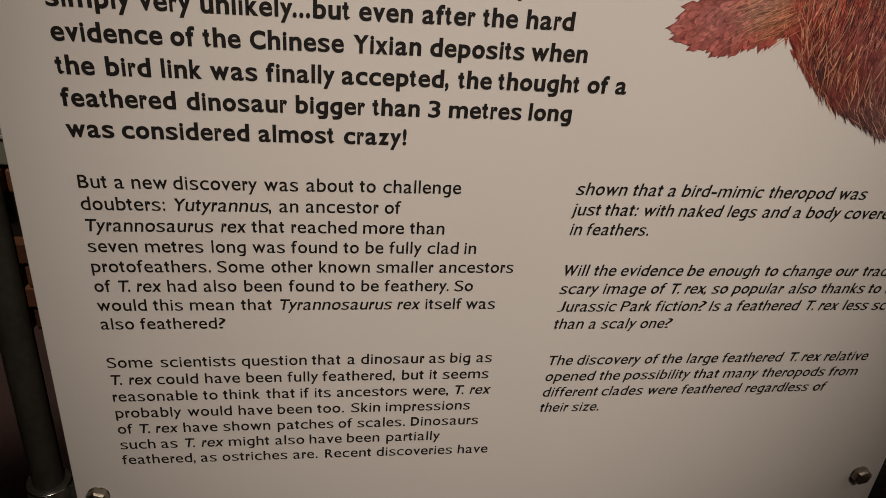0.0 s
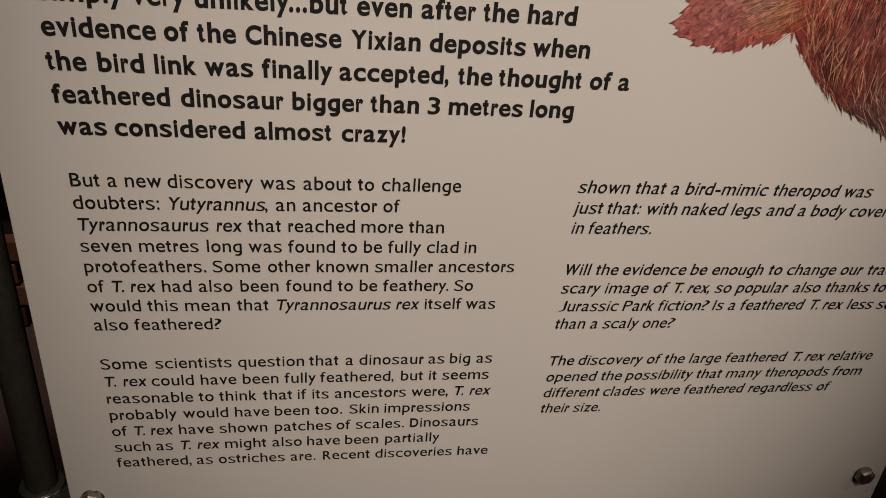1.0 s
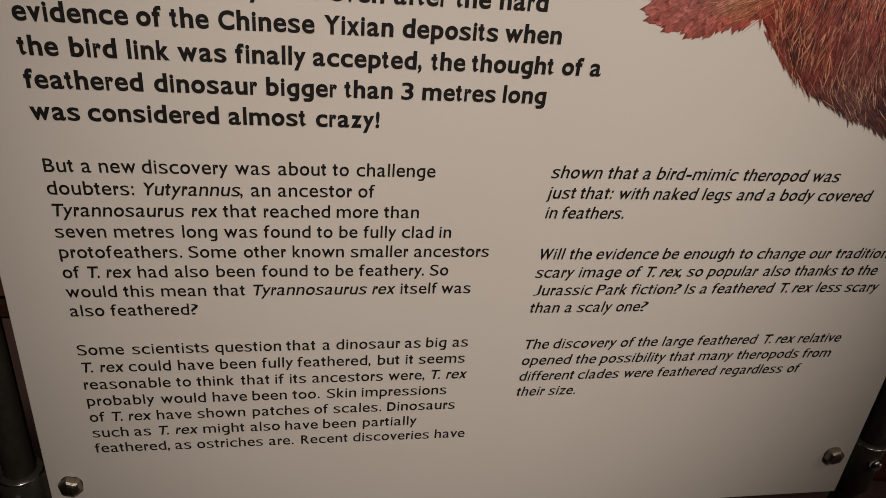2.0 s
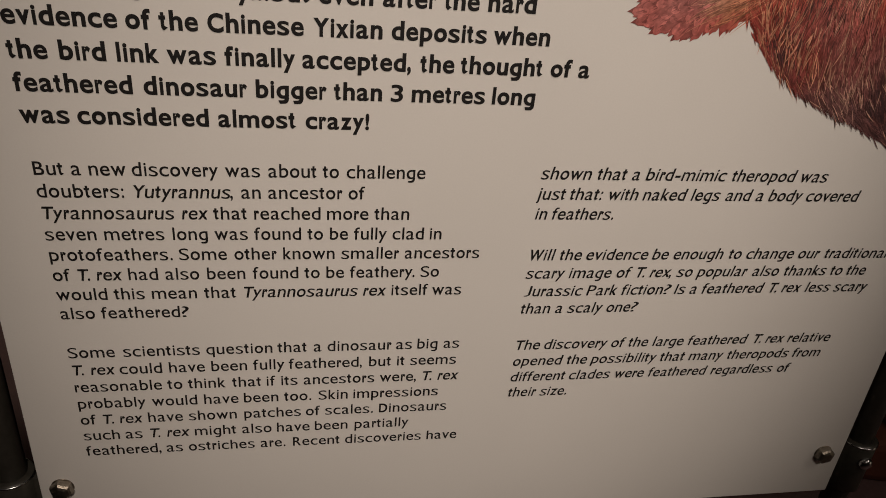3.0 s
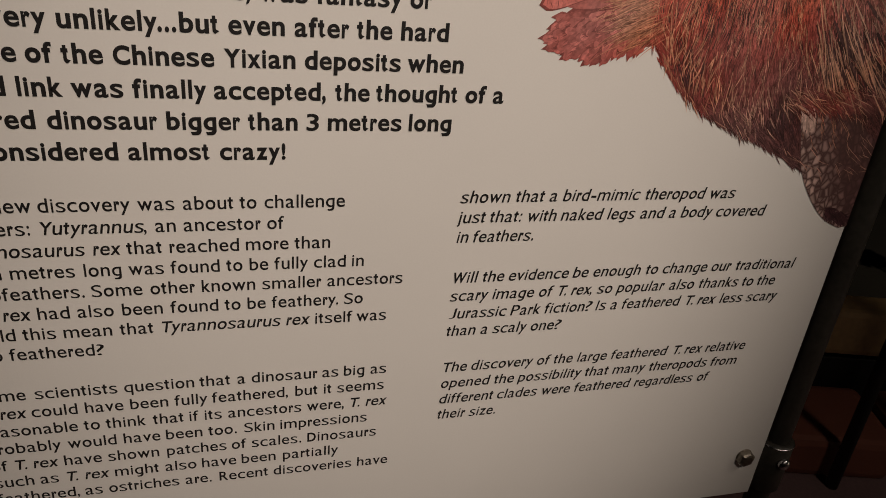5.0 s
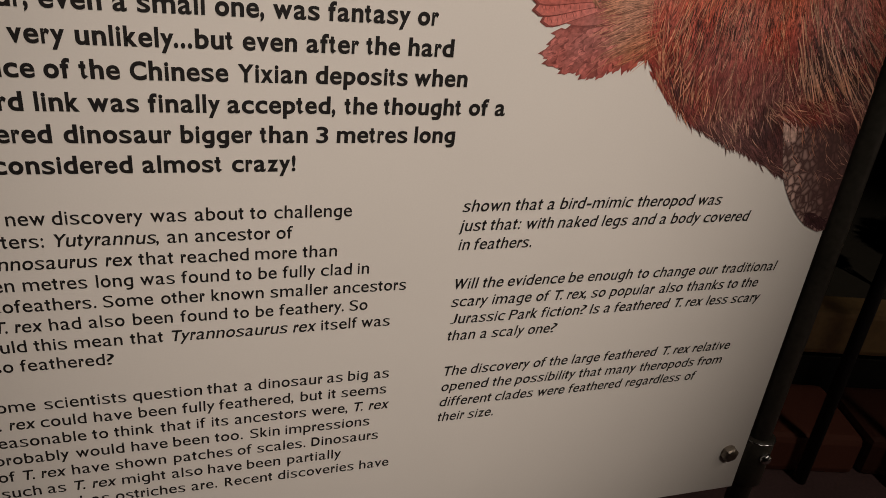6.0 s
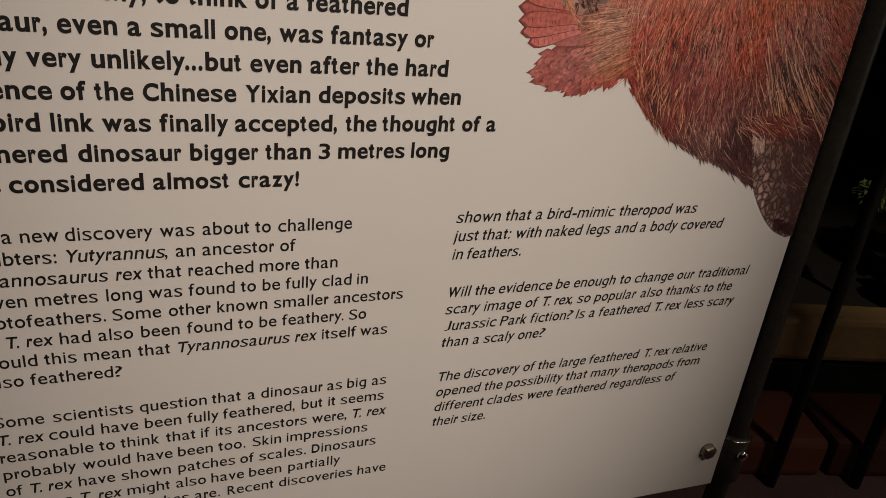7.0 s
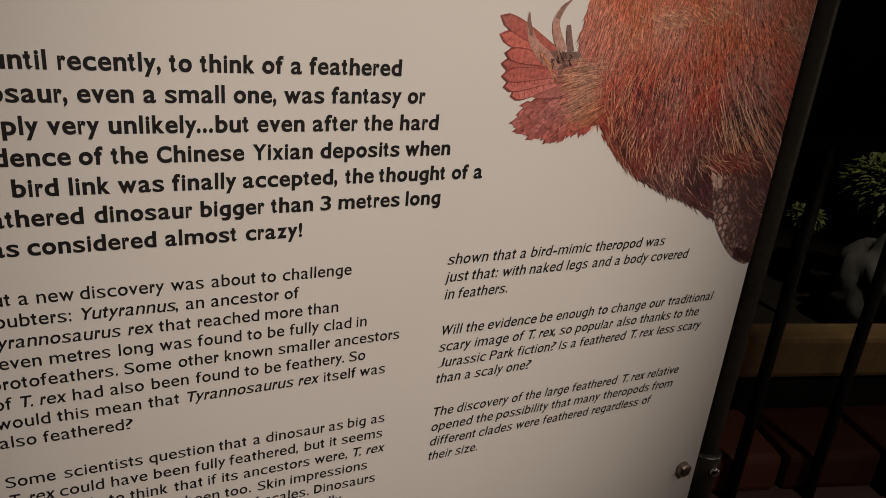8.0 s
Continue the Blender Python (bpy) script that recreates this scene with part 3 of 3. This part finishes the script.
# the scaly stem below
stem_l = spline(((5.82, 1.43), (5.93, 1.12), (6.03, 0.86), (6.20, 0.62), (6.38, 0.45), (6.56, 0.365)))
STEM_LOOP = [tuple(p) for p in stem_l] + [(EDGE_X, 0.38), (EDGE_X, 1.10), (6.25, 1.40)]
def scaly(name):
    """Printed scales: pale cells with dark joints, darker to the right and towards the tip."""
    m = bpy.data.materials.new(name)
    m.use_nodes = True
    t = m.node_tree
    surf = t.nodes["Principled BSDF"]
    surf.inputs["Roughness"].default_value = 0.42
    geo = t.nodes.new("ShaderNodeNewGeometry")
    cell = t.nodes.new("ShaderNodeTexVoronoi")
    cell.feature, cell.inputs["Scale"].default_value = "DISTANCE_TO_EDGE", 235
    tint = t.nodes.new("ShaderNodeTexVoronoi")
    tint.inputs["Scale"].default_value = 235
    flat = t.nodes.new("ShaderNodeVectorMath")
    flat.operation, flat.inputs[1].default_value = "MULTIPLY", (1.0, 0.0, 0.72)
    t.links.new(geo.outputs["Position"], flat.inputs[0])
    for n in (cell, tint):
        t.links.new(flat.outputs[0], n.inputs["Vector"])
    joint = t.nodes.new("ShaderNodeValToRGB")
    joint.color_ramp.elements[0].position, joint.color_ramp.elements[1].position = 0.02, 0.30
    t.links.new(cell.outputs["Distance"], joint.inputs[0])
    sep = t.nodes.new("ShaderNodeSeparateXYZ")
    t.links.new(geo.outputs["Position"], sep.inputs[0])
    lean = t.nodes.new("ShaderNodeMath")
    lean.operation, lean.inputs[1].default_value = "MULTIPLY_ADD", 0.55
    t.links.new(sep.outputs["Z"], lean.inputs[0])
    t.links.new(sep.outputs["X"], lean.inputs[2])
    away = t.nodes.new("ShaderNodeMapRange")
    away.inputs["From Min"].default_value, away.inputs["From Max"].default_value = 0.900, 0.945
    t.links.new(lean.outputs[0], away.inputs["Value"])
    ramp = t.nodes.new("ShaderNodeValToRGB")
    ramp.color_ramp.elements[0].color, ramp.color_ramp.elements[1].color = (0.74, 0.53, 0.46, 1), (0.17, 0.080, 0.076, 1)
    t.links.new(away.outputs[0], ramp.inputs[0])
    vary = t.nodes.new("ShaderNodeHueSaturation")
    some = t.nodes.new("ShaderNodeMapRange")
    some.inputs["To Min"].default_value, some.inputs["To Max"].default_value = 0.55, 1.3
    t.links.new(tint.outputs["Color"], some.inputs["Value"])
    t.links.new(some.outputs[0], vary.inputs["Value"])
    t.links.new(ramp.outputs[0], vary.inputs["Color"])
    mix = t.nodes.new("ShaderNodeMix")
    mix.data_type = "RGBA"
    mix.inputs["A"].default_value = (0.085, 0.042, 0.040, 1)
    t.links.new(joint.outputs[0], mix.inputs["Factor"])
    t.links.new(vary.outputs[0], mix.inputs["B"])
    t.links.new(mix.outputs["Result"], surf.inputs["Base Color"])
    return m


sheet("stem_scale", STEM_LOOP, scaly("scale_print"), 0.00048, "printed brown scales with dark joints")
tip = Strokes()
for _ in range(160):
    t = rng.random()
    tip.add(6.36 + 0.24 * t, 0.54 - 0.10 * t + rng.gauss(0, 0.02), 50 + rng.gauss(0, 25), 0.07, 0.014, 0.00052 + 0.00004 * rng.random(), 0)
tip.close("stem_tip", SHADE, "dark printed tip")
pale = Strokes()
for _ in range(240):
    t = rng.random()
    pale.add(5.84 + 0.10 * rng.random() + 0.06 * t, 1.43 - 0.16 * t, 20 + rng.gauss(0, 5), 0.10, 0.016, 0.00057 + 0.00002 * rng.random(), 0)
pale.close("stem_skin", SCALE, "pale printed skin")
over, quills_over = Strokes(), Strokes()
for _ in range(420):
    x, z = rng.uniform(5.70, 6.60), rng.uniform(1.38, 1.54)
    over.add(x, z, 52 + rng.gauss(0, 12), rng.uniform(0.08, 0.24), rng.uniform(0.005, 0.010), 0.00060 + 0.0001 * rng.random(), rng.gauss(0, 12))
for _ in range(50):
    quills_over.add(rng.uniform(5.65, 6.35), rng.uniform(1.38, 1.52), 60 + rng.gauss(0, 10), rng.uniform(0.10, 0.22), rng.uniform(0.004, 0.007), 0.00071 + 0.00005 * rng.random(), 0)
quills_over.close("hem_quill", QUILL, "pale printed quills")
over.close("plumage_hem", PLUME, "printed plumes over the stem")

# posts, collars, brackets and bolts
TUBE, COLLAR, OUT, BACK = 0.0100, 0.0142, 0.0192, 0.0085
for side, edge, bolt_x, bolt_z in ((-1, LEFT, -0.222, -2.024), (1, RIGHT, 6.490, -2.118)):
    px = board_xyz(edge, 0).x + side * OUT
    bm = bmesh.new()
    lathe(bm, ((TUBE, 0.012), (TUBE, 1.795), (TUBE * 0.7, 1.80)), Matrix.Translation((px, BACK, 0)), 32)
    part("post", bm, BLACK_STEEL, stand, "black painted steel tube", smooth=True)
    bm = bmesh.new()
    lathe(bm, ((0.11, 0.0), (0.11, 0.010), (0.105, 0.013), (0.02, 0.013)), Matrix.Translation((px, BACK, 0)), 40)
    part("base_plate", bm, BLACK_STEEL, stand, "round black steel foot")
    zc = ORIGIN + (bolt_z + 0.09) * U
    bm = bmesh.new()
    lathe(bm, ((TUBE, -0.050), (COLLAR - 0.001, -0.050), (COLLAR, -0.049), (COLLAR, -0.0012), (COLLAR - 0.0012, 0.0), (TUBE, 0.0)), Matrix.Translation((px, BACK, zc)), 40, cap=False)
    collar = part("collar", bm, BLACK_STEEL, stand, "black clamp collar with a bright ring for its edge glint", smooth=True)
    # the glint along the collar's top edge, modelled as a bright metal ring
    bm = bmesh.new()
    lathe(bm, ((COLLAR - 0.0011, -0.0004), (COLLAR - 0.0002, -0.0010), (COLLAR + 0.0004, -0.0012), (COLLAR + 0.0005, -0.0020), (COLLAR, -0.0026)), Matrix.Translation((px, BACK, zc)), 40, cap=False)
    part("rim", bm, BRIGHT, collar, "bright ring standing in for the glint on the collar's edge", smooth=True)
    bm = bmesh.new()
    m = Matrix.Translation((px, BACK - COLLAR, zc - 0.0155)) @ Matrix.Rotation(radians(90), 4, "X")
    lathe(bm, ((0.0052, -0.001), (0.0054, 0.001), (0.0050, 0.0030), (0.0036, 0.0044), (0.0016, 0.0050)), m, 20)
    part("clamp_screw", bm, BRIGHT, collar, "bright domed screw head", smooth=True)
    bx = board_xyz(bolt_x, 0).x
    bm = bmesh.new()
    lo, hi = sorted((bx - side * 0.016, px))
    box(bm, (lo, 0.0056, zc - 0.046), (hi, 0.0105, zc - 0.004), 0.0008)
    part("bracket", bm, BLACK_STEEL, stand, "flat black bracket behind the board")
    bm = bmesh.new()
    bz = ORIGIN + bolt_z * U
    lathe(bm, ((0.0074, -0.0002), (0.0074, 0.0004), (0.0070, 0.0006), (0.003, 0.0006)), Matrix.Translation((bx, 0, bz)) @ Matrix.Rotation(radians(90), 4, "X"), 28)
    washer = part("washer", bm, CHROME, stand, "thin steel washer", smooth=True)
    bm = bmesh.new()
    spin = Matrix.Rotation(radians(17 if side > 0 else 40), 4, "Z")
    m = Matrix.Translation((bx, 0, bz)) @ Matrix.Rotation(radians(90), 4, "X") @ spin
    lathe(bm, ((0.0074, 0.0004), (0.0078, 0.0012), (0.0078, 0.0034), (0.0072, 0.0050), (0.0058, 0.0062), (0.0038, 0.0068), (0.0015, 0.0070)), m, 6)
    bmesh.ops.bevel(bm, geom=[e for e in bm.edges if e.is_manifold and e.calc_face_angle(0) > 0.7], offset=0.0012, segments=3, affect="EDGES")
    part("bolt_head", bm, CHROME, washer, "tarnished hexagonal bolt head")


# ---- the railing and the planted display ----
ALONG = Matrix.Translation((1.72, 1.0, 0)) @ Matrix.Rotation(radians(-14), 4, "Z")     # x along the railing
railing = thing("railing", "black steel railing with upright bars before the planted display", "railing")
for z0, r in ((1.04, 0.020),):
    bm = bmesh.new()
    lathe(bm, ((r, -0.75), (r, 1.9)), ALONG @ Matrix.Translation((0, -0.32, z0)) @ Matrix.Rotation(radians(90), 4, "Y"), 20)
    part("rail", bm, DULL_BLACK, railing, smooth=True)
for n in range(-2, 9):
    bm = bmesh.new()
    lathe(bm, ((0.016, 0.0), (0.016, 1.04)), ALONG @ Matrix.Translation((0.25 * n - 0.30, -0.32, 0)), 16)
    part("bar", bm, DULL_BLACK, railing, smooth=True)

kerb = thing("timber_kerb", "tan timber kerb edging the planted display", "kerb")
for n in range(2):
    bm = bmesh.new()
    box(bm, (-0.9 + 1.8 * n, 0.01, 0.19), (0.89 + 1.8 * n, 0.12, 0.336), 0.018, ALONG)
    part("plank", bm, TIMBER, kerb)
plinth = thing("plinth", "low dark plinth carrying the planted display", "plinth")
bm = bmesh.new()
box(bm, (-0.9, 0.03, 0.0), (1.95, 1.6, 0.170), 0.004, ALONG)
part("body", bm, DULL_BLACK, plinth)
bm = bmesh.new()
box(bm, (-0.88, 0.125, 0.1705), (1.93, 1.58, 0.195), 0.006, ALONG)
part("soil", bm, SOIL, plinth, "dark planting soil")
for n in range(5):
    bm = bmesh.new()
    box(bm, (-0.44 + 0.325 * n, -0.29, 0.0), (-0.135 + 0.325 * n, -0.04, 0.12), 0.02, ALONG)
    tagged(part("timber_block", bm, REDWOOD), "red-brown timber block on the floor by the railing", "timber block", "blocks along the railing")


def plant(name, at, height, leaves, radius, size, seed):
    """A branching shrub: a few bare stems that carry a dense bank of small leaves with a level top."""
    r = random.Random(seed)
    top = thing(name, "green leafy shrub with a level top in dark soil", "plant", "plants in the display")
    middle = Vector(at) + Vector((0, 0, height))
    for n in range(5):
        aa = 1.257 * n + r.uniform(-0.3, 0.3)
        tip = middle + Vector((math.cos(aa), math.sin(aa), 0)) * radius * 0.6
        way = tip - Vector(at)
        bm = bmesh.new()
        lathe(bm, ((0.007, 0), (0.005, way.length * 0.5), (0.002, way.length)), Matrix.Translation(at) @ way.to_track_quat("Z", "Y").to_matrix().to_4x4(), 7)
        part("stem", bm, SOIL, top)
    verts, faces = [], []
    for _ in range(leaves):
        aa, up = r.uniform(0, 6.28), r.uniform(-0.9, 1.1)
        way = Vector((math.cos(aa) * math.cos(up), math.sin(aa) * math.cos(up), math.sin(up)))
        p = middle + Vector((way.x, way.y, 0.55 * way.z)) * radius * r.uniform(0.45, 1.1)
        p.z = min(p.z, middle.z + 0.36 * radius + r.gauss(0, 0.006))
        way = (way + Vector((r.gauss(0, 0.5), r.gauss(0, 0.5), r.gauss(0, 0.3)))).normalized()
        side = way.cross(Vector((0.02, 0, 1))).normalized()
        ln, k = size * r.uniform(0.6, 1.3), len(verts)
        drop = Vector((0, 0, -0.25 * ln))
        verts += [p, p + way * ln * 0.5 + side * ln * 0.2, p + way * ln * 0.5 - side * ln * 0.2, p + way * ln + drop, p + way * ln * 0.55 + Vector((0, 0, 0.03 * ln))]
        faces += [(k, k + 1, k + 4), (k, k + 4, k + 2), (k + 1, k + 3, k + 4), (k + 2, k + 4, k + 3)]
    me = bpy.data.meshes.new("leaves")
    me.from_pydata(verts, [], faces)
    me.materials.append(LEAF)
    tagged(new("leaves", me), kind="stuff").parent = top
    return top


for n, (x, y, height, radius) in enumerate(((0.30, 0.46, 0.40, 0.042), (0.74, 0.52, 0.50, 0.19))):
    plant("plant", ALONG @ Vector((x, y, 0.19)), height, 600 + 3400 * n, radius, 0.034 + 0.014 * n, n)
for n, (x, y, s) in enumerate(((0.58, 0.34, 0.15), (0.80, 0.36, 0.12))):
    bm = bmesh.new()
    bmesh.ops.create_icosphere(bm, subdivisions=4, radius=s)
    for v in bm.verts:
        v.co *= 1 + 0.35 * noise.noise(v.co * 14 + Vector((n, 0, 0)))
        v.co.z *= 1.35
    bmesh.ops.transform(bm, matrix=ALONG @ Matrix.Translation((x, y, 0.19 + s * 1.1)), verts=bm.verts)
    tagged(part("rock", bm, ROCK, smooth=True), "pale grey rock lying in the planted display", "rock", "rocks in the display")

# ---- behind the stand: pale panels over a terracotta brick base ----
for n, (z0, z1) in enumerate(((0.522, 0.596), (0.606, 1.15))):
    bm = bmesh.new()
    box(bm, (-1.9, 1.62, z0), (-0.55, 1.66, z1), 0.004)
    tagged(part("wall_panel", bm, PALE), "pale grey-green panel fixed above the brick base", "wall panel", "pale panels")
bm = bmesh.new()
box(bm, (-1.9, 1.616, 0.5965), (-0.55, 1.655, 0.6055), 0.001)
tagged(part("trim", bm, WHITE), "thin white trim between the pale panels", "trim", kind="structure")
bm = bmesh.new()
box(bm, (-1.9, 1.66, 0.0), (-0.55, 1.80, 1.2))
backing = tagged(part("wall_backing", bm, MORTAR), "low dark wall behind the stand", "wall", kind="structure")
bm = bmesh.new()
box(bm, (-0.105, 0, -0.0315), (0.105, 0.05, 0.0315), 0.004)
first = part("brick", bm, BRICK, backing)
r = random.Random(3)
for row in (0, 1, 2, 3, 6):
    for n in range(6):
        b = first if row == n == 0 else new("brick", first.data)
        b.parent = backing
        b.location = (-1.78 + 0.222 * n + 0.11 * (row % 2), 1.608 + r.uniform(0, 0.008), 0.037 + 0.0735 * row)

# ---- ceiling spotlights: unseen housings, added where the lamps hang ----
def spotlight(eye, target):
    top = thing("added_spotlight", "black ceiling spotlight, unseen, added to house a lamp", "spotlight", "ceiling spotlights")
    m = look(eye, target)
    bm = bmesh.new()
    lathe(bm, ((0.030, 0.16), (0.045, 0.14), (0.048, 0.05), (0.055, -0.01), (0.052, -0.012), (0.044, 0.03)), m, 24, cap=False)
    part("housing", bm, BLACK_STEEL, top, smooth=True)
    bm = bmesh.new()
    lathe(bm, ((0.012, 0.0), (0.012, 3.0 - eye[2] - 0.02)), Matrix.Translation(m @ Vector((0, 0, 0.12))), 12)
    part("stem", bm, BLACK_STEEL, top)


# the last two housings belong to the added fill and post-sheen lamps
for eye, target in ((PANEL_LAMP, PANEL_AIM), ((2.2, 0.1, 2.75), (2.3, 1.25, 0.6)), ((-1.0, 0.7, 2.75), (-1.25, 1.7, 0.5)), ((1.5, -1.0, 2.75), (1.2, -0.4, 0.0)), ((4.0, -2.3, 2.75), (5.0, -2.45, 0.5))):
    spotlight(eye, target)
